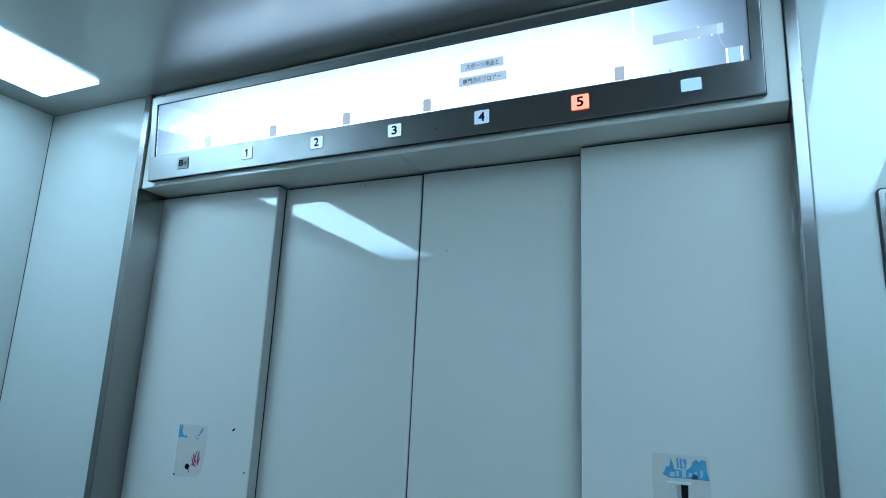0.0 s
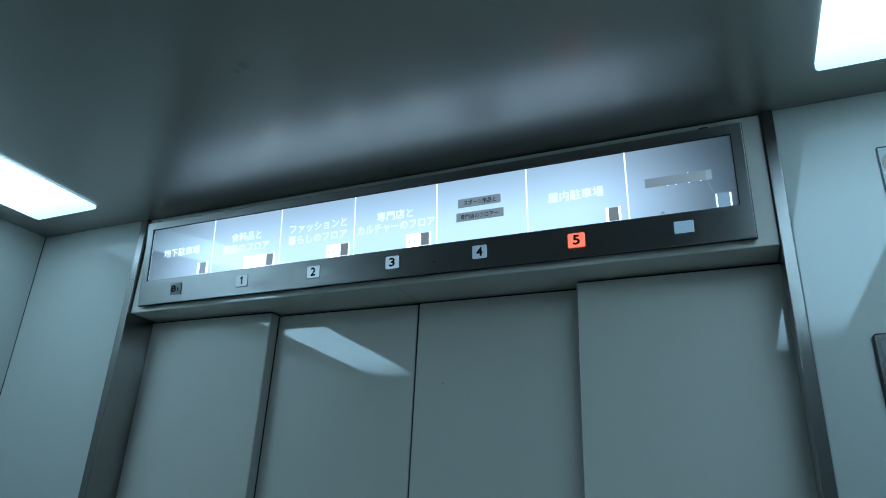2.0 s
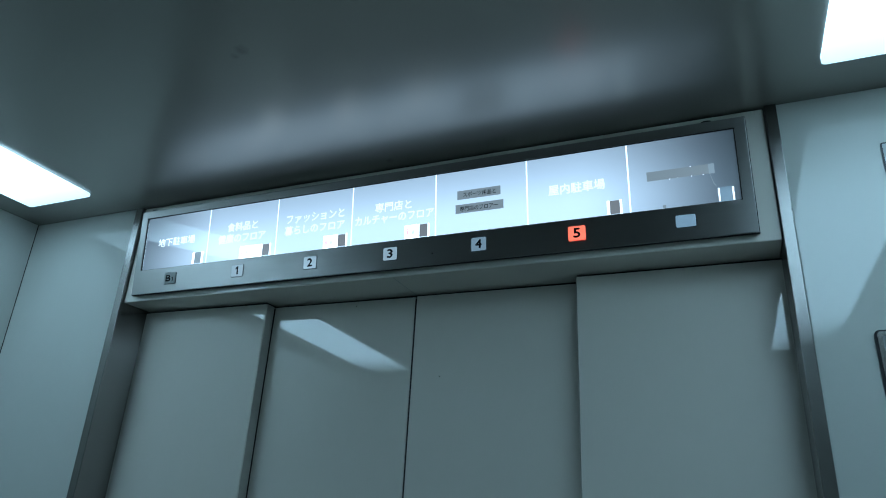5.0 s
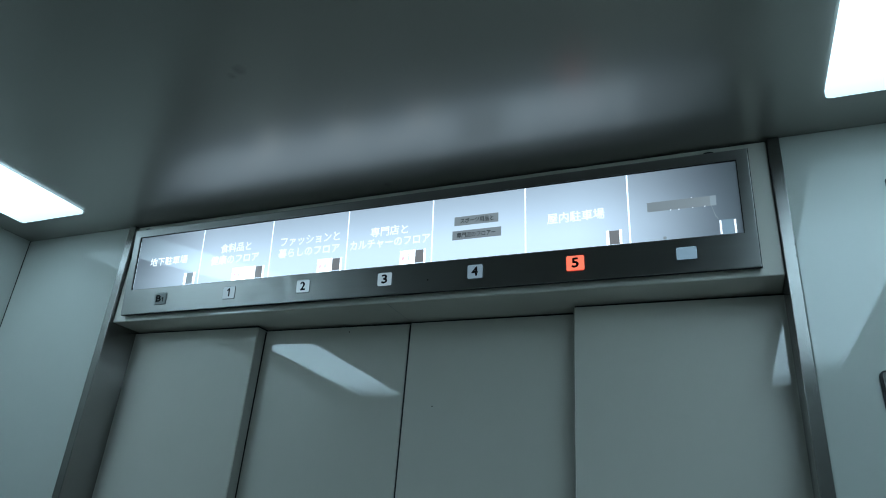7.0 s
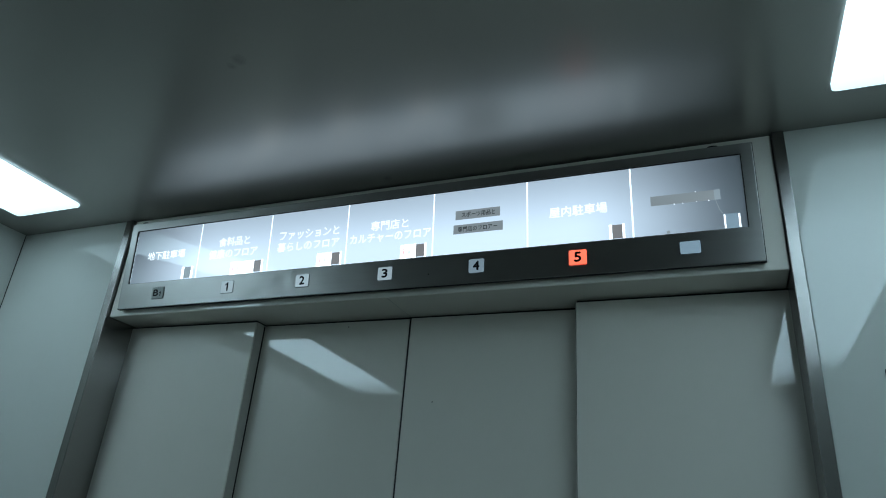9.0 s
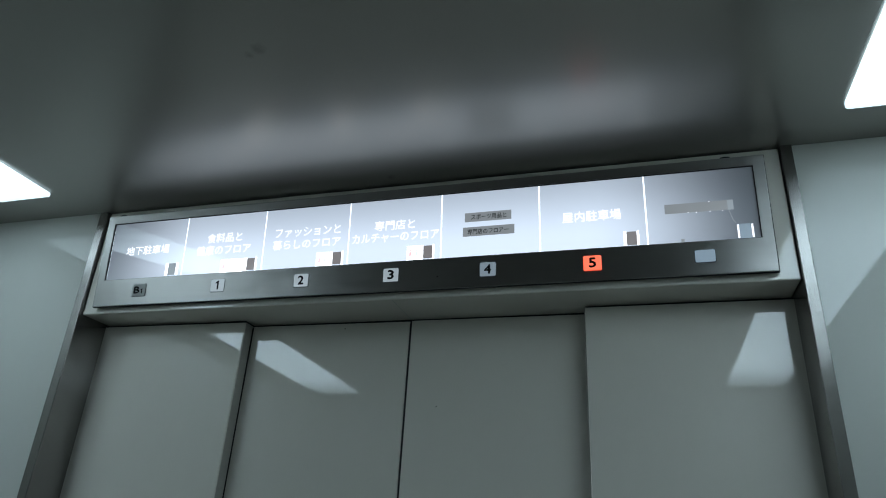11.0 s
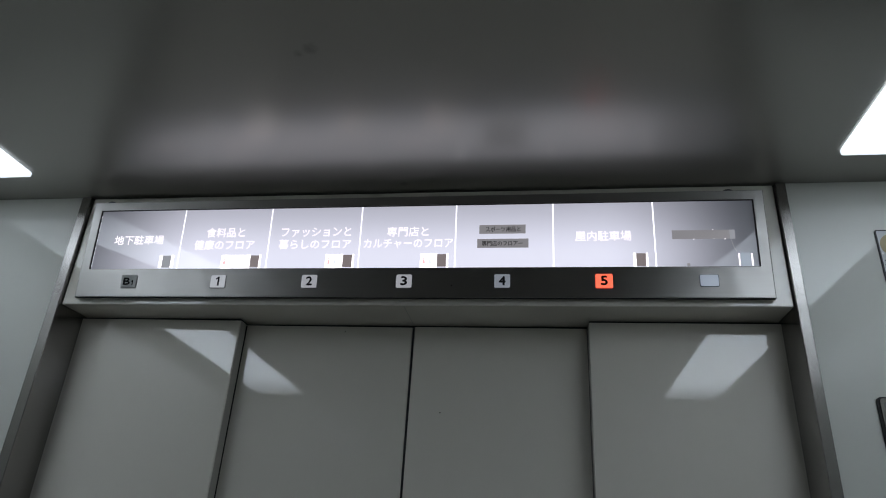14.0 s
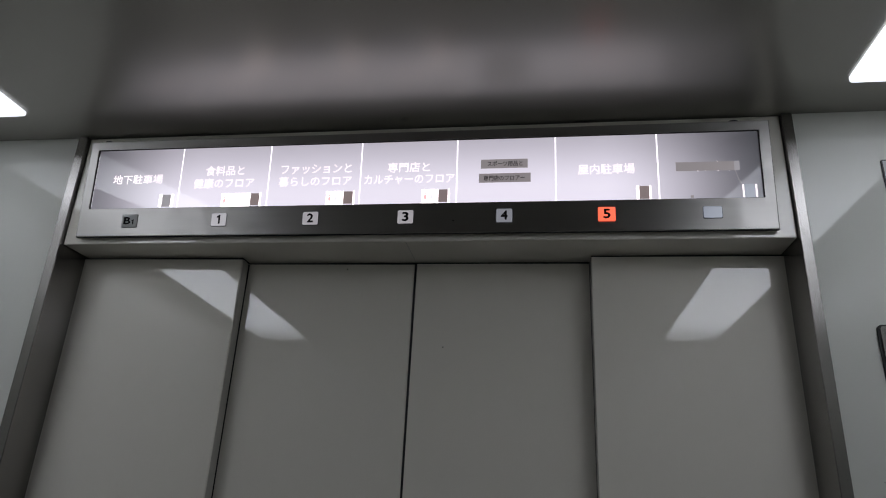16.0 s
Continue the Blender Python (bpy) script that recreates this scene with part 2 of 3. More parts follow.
def lettering(name, text, x0, x1, z0, z1, y, mat, parent, bold=0.0, label=""):
    """Flat writing that faces -y and fills the given rectangle."""
    cu = bpy.data.curves.new(name, "FONT")
    cu.body, cu.resolution_u = text, 3
    tmp = new(name, cu)
    me = bpy.data.meshes.new_from_object(tmp.evaluated_get(bpy.context.evaluated_depsgraph_get()))
    bpy.data.objects.remove(tmp)
    n = len(me.vertices)
    co = np.empty(n * 3)
    me.vertices.foreach_get("co", co)
    co = co.reshape(n, 3)
    lo, hi = co.min(0), co.max(0)
    faces = [tuple(p.vertices) for p in me.polygons]
    bpy.data.meshes.remove(me)
    bpy.data.curves.remove(cu)
    b = bold * (z1 - z0)
    out, polys = [], []
    for k, (dx, dz) in enumerate(((-b, 0), (b, 0), (0, -b), (0, b)) if bold else ((0, 0),)):
        p = np.empty_like(co)
        p[:, 0] = x0 + b + (co[:, 0] - lo[0]) / (hi[0] - lo[0]) * (x1 - x0 - 2 * b) + dx
        p[:, 2] = z0 + b + (co[:, 1] - lo[1]) / (hi[1] - lo[1]) * (z1 - z0 - 2 * b) + dz
        p[:, 1] = y - 0.00003 * k
        out += [tuple(v) for v in p]
        polys += [tuple(i + k * n for i in f) for f in faces]
    me = bpy.data.meshes.new(name)
    me.from_pydata(out, [], polys)
    me.materials.append(mat)
    me.update()
    ob = new(name, me)
    ob.parent = parent
    return tagged(ob, label=label)


# ---------------------------------------------------------------- the car: floor, walls, ceiling
HALF, BACK, TOP = 1.316, -2.06, 2.40
SOFFIT, OPEN_L, OPEN_R = 2.10, -0.850, 0.846
LEAF_OUT, LEAF_IN, SEAM = 0.094, 0.137, 0.0092

thing("floor", box(-HALF - 0.05, HALF + 0.05, BACK - 0.05, 0.30, -0.06, 0.0), FLOOR, "speckled grey vinyl floor of the elevator car", "floor", kind="structure")
thing("wall_west", box(-HALF - 0.05, -HALF, BACK, -0.0015, 0.0, TOP), ENAMEL_WALL, "glossy white enamelled steel side wall", "wall", kind="structure")
thing("wall_east", box(HALF, HALF + 0.05, BACK, -0.0015, 0.0, TOP), ENAMEL_WALL, "glossy white enamelled steel side wall", "wall", kind="structure")
thing("wall_south", box(-HALF - 0.05, HALF + 0.05, BACK - 0.05, BACK, 0.0, TOP), ENAMEL_BACK, "plain grey back wall of the car", "wall", kind="structure")
thing("wall_north_1", box(-HALF + 0.0009, -0.8765, 0.0, 0.05, 0.0, TOP, 0.0015), ENAMEL_WALL,
                "glossy white enamelled return panel beside the door jamb", "wall", kind="structure")
thing("wall_north_2", box(0.8695, HALF - 0.0009, 0.0, 0.05, 0.0, TOP, 0.0015), ENAMEL_WALL,
                "glossy white enamelled return panel with the control plate", "wall", kind="structure")
thing("wall_gap", box(-HALF - 0.05, -HALF + 0.0009, -0.0015, 0.05, 0.0, TOP), BLACK, "dark corner joint between wall panels", "joint", kind="structure")
thing("wall_gap", box(HALF - 0.0009, HALF + 0.05, -0.0015, 0.05, 0.0, TOP), BLACK, "dark corner joint between wall panels", "joint", kind="structure")
thing("shaft_wall", box(-HALF - 0.05, HALF + 0.05, 0.26, 0.30, 0.0, TOP + 0.1), BLACK, "dark shaft behind the doors", "wall", kind="structure")

# transom over the doors, with its soffit
thing("door_header", box(OPEN_L + 0.0015, OPEN_R - 0.0015, 0.0, 0.20, SOFFIT, TOP - 0.004, 0.0030, segments=5), ENAMEL_DOOR,
      "pale enamelled transom above the sliding doors", "door header", kind="structure", smooth=True)
thing("header_gap", box(OPEN_L - 0.02, OPEN_R + 0.02, 0.201, 0.21, 0.0, TOP), BLACK, "dark gap behind the doors", "gap", kind="structure")

thing("soffit_joint", box(SEAM - 0.0005, SEAM + 0.0007, 0.0045, LEAF_IN, SOFFIT - 0.0006, SOFFIT - 0.0001), SEALANT, "thin grey joint across the transom's soffit", "joint", kind="structure")

# stainless jambs: narrow face and deep reveal, the full height of the car
for x0, x1 in ((-0.8755, OPEN_L), (OPEN_R, 0.8685)):
    thing("door_jamb", box(x0, x1, -0.010, 0.20, 0.0, TOP - 0.003, 0.0015), STEEL_JAMB,
          "brushed stainless steel door jamb, scratched along its edge", "door jamb", kind="structure")


def ceiling():
    """Painted sheet with two long openings for the light troughs."""
    bm = bmesh.new()
    xs = (-HALF - 0.05, -1.195, -0.932, 0.936, 1.195, HALF + 0.05)
    ys = (BACK - 0.05, -1.90, -0.118, 0.30)
    for i in range(5):
        for j in range(3):
            if not (i in (1, 3) and j == 1):
                box(xs[i], xs[i + 1], ys[j], ys[j + 1], TOP, TOP + 0.03, 0, bm)
    bmesh.ops.remove_doubles(bm, verts=bm.verts, dist=1e-5)
    bm.verts.index_update()
    doubles = {}
    for f in bm.faces:
        doubles.setdefault(tuple(sorted(v.index for v in f.verts)), []).append(f)
    inner = [f for fs in doubles.values() if len(fs) > 1 for f in fs]
    bmesh.ops.delete(bm, geom=inner, context="FACES")
    me = mesh_of("ceiling", bm, CEILING)
    ob = new("ceiling", me)
    return tagged(ob, "satin grey metal ceiling with faint scuffs", "ceiling", kind="structure")


ceiling()


# ---------------------------------------------------------------- ceiling lights
def ceiling_light(x0, x1):
    y0, y1 = -1.90, -0.118
    root = base("ceiling_light", pose((x0 + x1) / 2, (y0 + y1) / 2, TOP), "long lit opal ceiling light set flush in the ceiling", "ceiling light", "ceiling lights")
    w, d = (x1 - x0) / 2, (y1 - y0) / 2
    outline = rounded(-w + 0.004, w - 0.004, -d + 0.004, d - 0.004, 0.011)
    part("diffuser", prism(outline, "z", -0.007, 0.012), OPAL, root, "glowing opal acrylic diffuser")
    part("joint", box(-w + 0.006, w - 0.006, -0.2045, -0.2025, -0.0076, -0.0071), DARK_RIM, root, "thin joint across the diffuser")
    part("trough", box(-w - 0.01, w + 0.01, -d - 0.01, d + 0.01, 0.032, 0.05), WHITE_PAPER, root)
    corner = ring(rounded(-w - 0.003, w + 0.003, -d - 0.003, d + 0.003, 0.004), rounded(-w + 0.003, w - 0.003, -d + 0.003, d - 0.003, 0.018), "z", -0.0003, 0.006)
    part("rim", corner, CEILING, root)
    return root


ceiling_light(-1.195, -0.932)
ceiling_light(0.936, 1.195)


# ---------------------------------------------------------------- sliding doors
TILT = 0.20     # the leaves lean back by a hair


def door_leaf(x0, x1, y0, y1, turn, lip, label, splay=0.0, tilt=TILT):
    """A hollow steel leaf with rolled vertical edges, hung a hair out of true; splay widens its back at the leading edge."""
    root = base("sliding_door", pose((x0 + x1) / 2, y0 - 1.9 * math.tan(radians(tilt)), 0.0, -tilt, 0, turn), label, "elevator door", "sliding door leaves")
    w, r, d = (x1 - x0) / 2, 0.0022, y1 - y0
    outline = [(-w + r - r * math.cos(a), r - r * math.sin(a)) for a in (k * math.pi / 12 for k in range(7))]
    outline += [(w - r + r * math.sin(a), r - r * math.cos(a)) for a in (k * math.pi / 12 for k in range(7))]
    outline += [(w + max(splay, 0.0), d), (-w + min(splay, 0.0), d)]
    bm = prism(outline, "z", 0.008, SOFFIT - 0.0055)
    for f in bm.faces:
        f.smooth = abs(f.normal.z) < 0.5 and f.calc_area() < 0.012
    part("leaf", bm, ENAMEL_DOOR, root)
    if lip:
        a, b = sorted((lip * (w + 0.0003), lip * (w + 0.0012)))
        part("edge_strip", box(a, b, r + 0.0006, d - 0.0002, 0.009, SOFFIT - 0.005), EDGE_STRIP, root, "grey leading edge of the leaf")
        # black strip added to paint the shaded gap between the overlapping leaves
        a, b = sorted((lip * (w + (0.0032 if lip > 0 else 0.0020)), lip * (w - 0.009)))
        part("gap_strip", box(a, b, d + 0.0002, d + 0.0080, 0.01, SOFFIT - 0.008), BLACK, root, "black strip for the shade in the gap behind the leaf")
    return root


door_leaf(OPEN_L - 0.012, -0.4225, LEAF_OUT, LEAF_OUT + 0.0330, 1.0, 1, "pale glossy enamelled outer door leaf with sticker remains", 0.001)
door_leaf(-0.432, SEAM - 0.0030, LEAF_IN, LEAF_IN + 0.040, 0.85, 0, "pale glossy enamelled inner door leaf, closed", 0.0, 0.32)
door_leaf(SEAM + 0.0030, 0.436, LEAF_IN, LEAF_IN + 0.040, 0.4, 0, "pale glossy enamelled inner door leaf, closed")
door_leaf(0.4275, OPEN_R + 0.012, LEAF_OUT, LEAF_OUT + 0.0330, 0.10, -1, "pale glossy enamelled outer door leaf with a torn blue sticker")
for x0, x1, y0 in ((OPEN_L, -0.4235, LEAF_OUT + 0.005), (-0.4235, 0.429, LEAF_IN + 0.005), (0.429, OPEN_R, LEAF_OUT + 0.005)):
    thing("door_track", box(x0, x1, y0, 0.20, SOFFIT - 0.0052, SOFFIT - 0.0004), BLACK, "dark slot of the door track", "door track", kind="structure")
thing("door_seal", box(SEAM - 0.0029, SEAM + 0.0029, LEAF_IN + 0.004, LEAF_IN + 0.038, 0.01, SOFFIT - 0.008), BLACK, "black rubber seal between the closed leaves", "door seal")


# ---------------------------------------------------------------- floor sign over the doors
LEAN = math.degrees(math.atan(0.1))
SIGN_POSE = pose(-0.0018, -0.018, 2.1152, LEAN) @ Matrix.Scale(1.0042, 4)
sign = base("floor_sign", SIGN_POSE, "long backlit floor directory sign in a brushed steel frame", "floor sign")
X0, X1, V0, V1 = -0.8005, 0.8040, -0.002, 0.2450
G0, G1, H0, H1 = -0.7790, 0.7825, 0.0672, 0.2232

# the steel frame is a flat face with a square window and a folded edge all round
frame_bm = ring([(X0, V0), (X1, V0), (X1, V1), (X0, V1)], [(G0, H0), (G1, H0), (G1, H1), (G0, H1)], "y", 0.0, 0.0030)
edges = [e for e in frame_bm.edges if all(abs(v.co.y) < 1e-6 for v in e.verts) and all(v.co.x in (X0, X1) or v.co.z in (V0, V1) or abs(v.co.x - X0) < 1e-5 or abs(v.co.x - X1) < 1e-5 or abs(v.co.z - V0) < 1e-5 or abs(v.co.z - V1) < 1e-5 for v in e.verts) and abs(e.calc_length()) > 0.2]
bmesh.ops.bevel(frame_bm, geom=edges, offset=0.0012, segments=2, profile=0.5, affect="EDGES")
part("frame", frame_bm, STEEL_SIGN, sign, "brushed stainless steel frame")
e, r = 0.0012, 0.0015
# edge and housing are black to paint in the shade under the frame
part("edge", ring([(X0 - r, V0 - 0.0003), (X1 + r, V0 - 0.0003), (X1 + r, V1 + 0.0003), (X0 - r, V1 + 0.0003)], [(G0 - e, H0 - e), (G1 + e, H0 - e), (G1 + e, H1 + e), (G0 - e, H1 + e)], "y", 0.0031, 0.0120),
     BLACK, sign, "folded edge, black for the shade under the frame")
# housing between the leaning face and the wall
house = [(0.0121, V0 + 0.0012), (0.0121, V1 - 0.001), (0.047, V1 - 0.003), (0.0215, V0 + 0.0012)]
part("housing", prism(house, "x", X0 + 0.001, X1 - 0.001), BLACK, sign, "dark housing behind the frame")

part("gasket", ring([(G0 + 0.0001, H0 + 0.0001), (G1 - 0.0001, H0 + 0.0001), (G1 - 0.0001, H1 - 0.0001), (G0 + 0.0001, H1 - 0.0001)],
                     [(G0 + 0.0022, H0 + 0.0010), (G1 - 0.0020, H0 + 0.0010), (G1 - 0.0020, H1 - 0.0014), (G0 + 0.0022, H1 - 0.0014)], "y", 0.0015, 0.0044), BLACK, sign, "black gasket round the window")
for x in (-0.757, 0.732):
    part("clip", prism([(x + 0.010 * math.cos(k * math.pi / 6), V1 + 0.0002 + 0.003 * math.sin(k * math.pi / 6)) for k in range(7)], "y", 0.001, 0.010), DARK_RIM, sign, "small dark clip on the upper edge")

CELLS = (G0, -0.5510, -0.3252, -0.1003, 0.1259, 0.3480, 0.5685, G1)
panels = []
for k in range(7):
    a, b = CELLS[k] + (0.0017 if k else 0.0), CELLS[k + 1] - (0.0017 if k < 6 else 0.0)
    panels.append(part("panel", box(a, b, 0.0045, 0.0085, H0, H1), ACRYLIC, sign, "backlit acrylic panel behind clear glass"))
    if k < 6:
        part("divider", box(b, b + 0.0034, 0.005, 0.008, H0, H1), DIVIDER, sign, "bright gap between panels")

FACE = 0.0042
WORDS = (
    (0, "地下駐車場", -0.7289, -0.5975, 0.1317, 0.1559),
    (1, "食料品と", -0.4874, -0.3882, 0.1486, 0.1737),
    (1, "健康のフロア", -0.5145, -0.3607, 0.1168, 0.1420),
    (2, "ファッションと", -0.2959, -0.1229, 0.1475, 0.1717),
    (2, "暮らしのフロア", -0.2993, -0.1210, 0.1168, 0.1411),
    (3, "専門店と", -0.0363, 0.0628, 0.1457, 0.1700),
    (3, "カルチャーのフロア", -0.0907, 0.1208, 0.1168, 0.1402),
    (5, "屋内駐車場", 0.3965, 0.5192, 0.1299, 0.1541),
)
for k, text, a, b, c, d in WORDS:
    lettering("lettering", text, a, b, c, d, FACE, LETTER, panels[k], 0.014, "white lit lettering")


def plate(name, x0, x1, z0, z1, depth, mat, parent, label="", front=None, bevel=0.0):
    """A thin plate that stands out of the panel's face by depth."""
    f = FACE if front is None else front
    return part(name, box(x0, x1, f - depth, f + 0.0003, z0, z1, bevel), mat, parent, label)


# grey correction strips in the sports panel
for text, a, b, c, d, ta, tb, tc, td in (
        ("スポーツ用品と", 0.1805, 0.2860, 0.1500, 0.1716, 0.1951, 0.2749, 0.1545, 0.1672),
        ("専門店のフロアー", 0.1763, 0.2925, 0.1158, 0.1374, 0.1870, 0.2796, 0.1200, 0.1325)):
    strip = plate("strip", a, b, c, d, 0.0004, STRIP, panels[4], "grey paper strip with dark print")
    lettering("lettering", text, ta, tb, tc, td, FACE - 0.0006, INK_GREY, strip, 0.015, "dark lettering")

# grey tape over the last panel, with a loose clear end
tape = plate("tape", 0.6059, 0.7265, 0.1325, 0.1530, 0.0004, STRIP, panels[6], "grey tape over old lettering")
plate("tape_end", 0.7265, 0.7375, 0.1322, 0.1533, 0.0003, CLEAR_TAPE, panels[6], "clear loose end of the tape")
for x in (0.650, 0.666, 0.692, 0.715):
    plate("light_leak", x, x + 0.002, 0.1317, 0.1325, 0.0002, ICON, panels[6])
plate("light_leak", 0.6915, 0.6935, 0.1531, 0.1540, 0.0002, ICON, panels[6])

# light that leaks past the acrylic at its end
for k in range(9):
    z = 0.074 + 0.0155 * k
    plate("light_leak", G0 + 0.0023, G0 + 0.0030, z, z + random.uniform(0.008, 0.0145), 0.0003, LIT_GREY, panels[0])
# a spider of dirt low in the last panel, and a hair of light beside the tape
plate("dirt", 0.633, 0.639, 0.0705, 0.0765, 0.0002, STRIP, panels[6])
part("tape_thread", prism([(0.7275, 0.1318), (0.7285, 0.1318), (0.7345, 0.1105), (0.7390, 0.1030), (0.7380, 0.1025), (0.7330, 0.1100)], "y", FACE - 0.0004, FACE), CLEAR_TAPE, panels[6])

# pictograms: white backlit fields and a darker lift symbol
plate("pictogram", -0.5992, -0.5914, 0.0717, 0.1030, 0.0003, ICON, panels[0], "white field of a pictogram")
plate("pictogram", -0.5914, -0.5689, 0.0722, 0.1025, 0.0004, PICTO_GREY, panels[0], "grey lift pictogram")
plate("pictogram", -0.5689, -0.5621, 0.0717, 0.1030, 0.0003, ICON, panels[0], "white field of a pictogram")
for k, fields, a, b in ((1, ((-0.4391, -0.4075), (-0.4063, -0.3730), (-0.3718, -0.3657)), -0.3657, -0.3440),
                        (2, ((-0.1800, -0.1480), (-0.1462, -0.1379)), -0.1379, -0.1160),
                        (3, ((0.0458, 0.0775), (0.0790, 0.0849)), 0.0849, 0.1060)):
    for n, (p, q) in enumerate(fields):
        f = plate("pictogram", p, q, 0.0695, 0.1030, 0.0003, ICON, panels[k], "white field of a pictogram")
        if n == 0:
            w = q - p
            for s, mat in ((0.27, LIT_RED), (0.72, LIT_GREY)):
                cx = p + w * s
                fig = prism([(cx + 0.0022 * math.cos(i * math.pi / 4), 0.0920 + 0.0022 * math.sin(i * math.pi / 4)) for i in range(8)], "y", FACE - 0.0008, FACE - 0.0004)
                prism([(cx - 0.0030, 0.0790), (cx + 0.0030, 0.0790), (cx + 0.0024, 0.0890), (cx - 0.0024, 0.0890)], "y", FACE - 0.0008, FACE - 0.0004, fig)
                part("symbol", fig, mat, f, "small restroom symbol")
            part("symbol_bar", box(p + w * 0.49, p + w * 0.51, FACE - 0.0008, FACE - 0.0004, 0.079, 0.094), LIT_GREY, f)
    plate("pictogram", a, b, 0.0715, 0.1015, 0.0004, PICTO_BROWN, panels[k], "brown lift pictogram")
    plate("pictogram", b, b + 0.0045, 0.0695, 0.1030, 0.0003, ICON, panels[k], "white field of a pictogram")
plate("pictogram", 0.5209, 0.5268, 0.0700, 0.1010, 0.0003, ICON, panels[5], "white field of a pictogram")
plate("pictogram", 0.5268, 0.5475, 0.0705, 0.1000, 0.0004, PICTO_BROWN, panels[5], "brown lift pictogram")
plate("pictogram", 0.5475, 0.5521, 0.0700, 0.1010, 0.0003, ICON, panels[5], "white field of a pictogram")
plate("pictogram", 0.7395, 0.7430, 0.0705, 0.0990, 0.0003, LETTER, panels[6], "white field of a pictogram")
plate("pictogram", 0.7438, 0.7643, 0.0695, 0.1000, 0.0003, LENS_BLUE, panels[6], "pale blue pictogram field")
plate("pictogram", 0.7655, 0.7692, 0.0705, 0.0990, 0.0003, LETTER, panels[6], "white field of a pictogram")

def figure_one(x, z0, z1, w, parent):
    """The numeral 1: a stem with a slanting flag."""
    t, h = 0.30 * (z1 - z0) * 0.62, z1 - z0
    pts = [(x + w, z0), (x + w, z1), (x + w - 0.55 * t, z1), (x - w, z1 - 0.20 * h), (x - w, z1 - 0.36 * h), (x + w - t, z1 - 0.26 * h), (x + w - t, z0)]
    part("numeral", prism(pts[::-1], "y", -0.0028, -0.0023), INK, parent)


part("pin_hole", prism([(0.121 + 0.0016 * math.cos(k * math.pi / 5), 0.0255 + 0.0016 * math.sin(k * math.pi / 5)) for k in range(10)], "y", -0.0006, 0.0002), INK, sign, "tiny dark hole in the rail")

# numbered lenses along the lower rail; all but B1 glow, though only 5 is lit
for text, x, mat, wide in (("B1", -0.6640, LENS_GREY, 0.0195), ("1", -0.4360, LENS, 0.0185), ("2", -0.2115, LENS, 0.0185), ("3", 0.0120, LENS, 0.0180),
                           ("4", 0.2345, LENS_DIM, 0.0175), ("5", 0.4555, ORANGE, 0.0180), ("", 0.6741, LENS_BLUE, 0.0190)):
    z0, z1 = (0.0200, 0.0512) if text else (0.0235, 0.0490)
    lens_bm = prism(rounded(x - wide, x + wide, z0, z1, 0.0028, 4), "y", -0.0022, 0.0003)
    rim = [e for e in lens_bm.edges if all(v.co.y < -0.002 for v in e.verts)]
    bmesh.ops.bevel(lens_bm, geom=rim, offset=0.0007, segments=2, profile=0.5, affect="EDGES")
    lens = part("number_lens", lens_bm, mat, sign, "lit orange number lens" if text == "5" else "unlit number lens")
    part("lens_rim", ring(rounded(x - wide - 0.0009, x + wide + 0.0009, z0 - 0.0013, z1 + 0.0006, 0.0034, 4), rounded(x - wide, x + wide, z0, z1, 0.0028, 4), "y", -0.0010, 0.0003), RED_EDGE if text == "5" else LENS_EDGE if text else DARK_RIM, lens)
    if text == "B1":
        lettering("numeral", "B", x - 0.0145, x + 0.0035, 0.0265, 0.0450, -0.0026, INK, lens, 0.05)
        figure_one(x + 0.0085, 0.0265, 0.0385, 0.0026, lens)
    elif text == "1":
        figure_one(x - 0.0005, 0.0250, 0.0470, 0.0042, lens)
    elif text:
        w = 0.0078
        lettering("numeral", text, x - w, x + w, 0.0250, 0.0470, -0.0026, INK, lens, 0.045)


# ---------------------------------------------------------------- plates on the right return wall
def control_plate():
    root = base("control_panel", pose(1.100, 0.0, 1.46), "dark steel control plate with a bright polished edge", "control panel")
    o, i = rounded(-0.138, 0.138, -0.45, 0.453, 0.009), rounded(-0.1345, 0.1345, -0.4465, 0.4495, 0.006)
    k = rounded(-0.127, 0.127, -0.439, 0.442, 0.004)
    part("rim", ring(o, i, "y", -0.006, -0.0003), BLACK, root, "thin black rim")
    part("bevel", ring(i, k, "y", -0.010, -0.0003), STEEL_JAMB, root, "bright steel edge")
    part("face", prism(k, "y", -0.008, -0.0004), STEEL_PANEL, root)


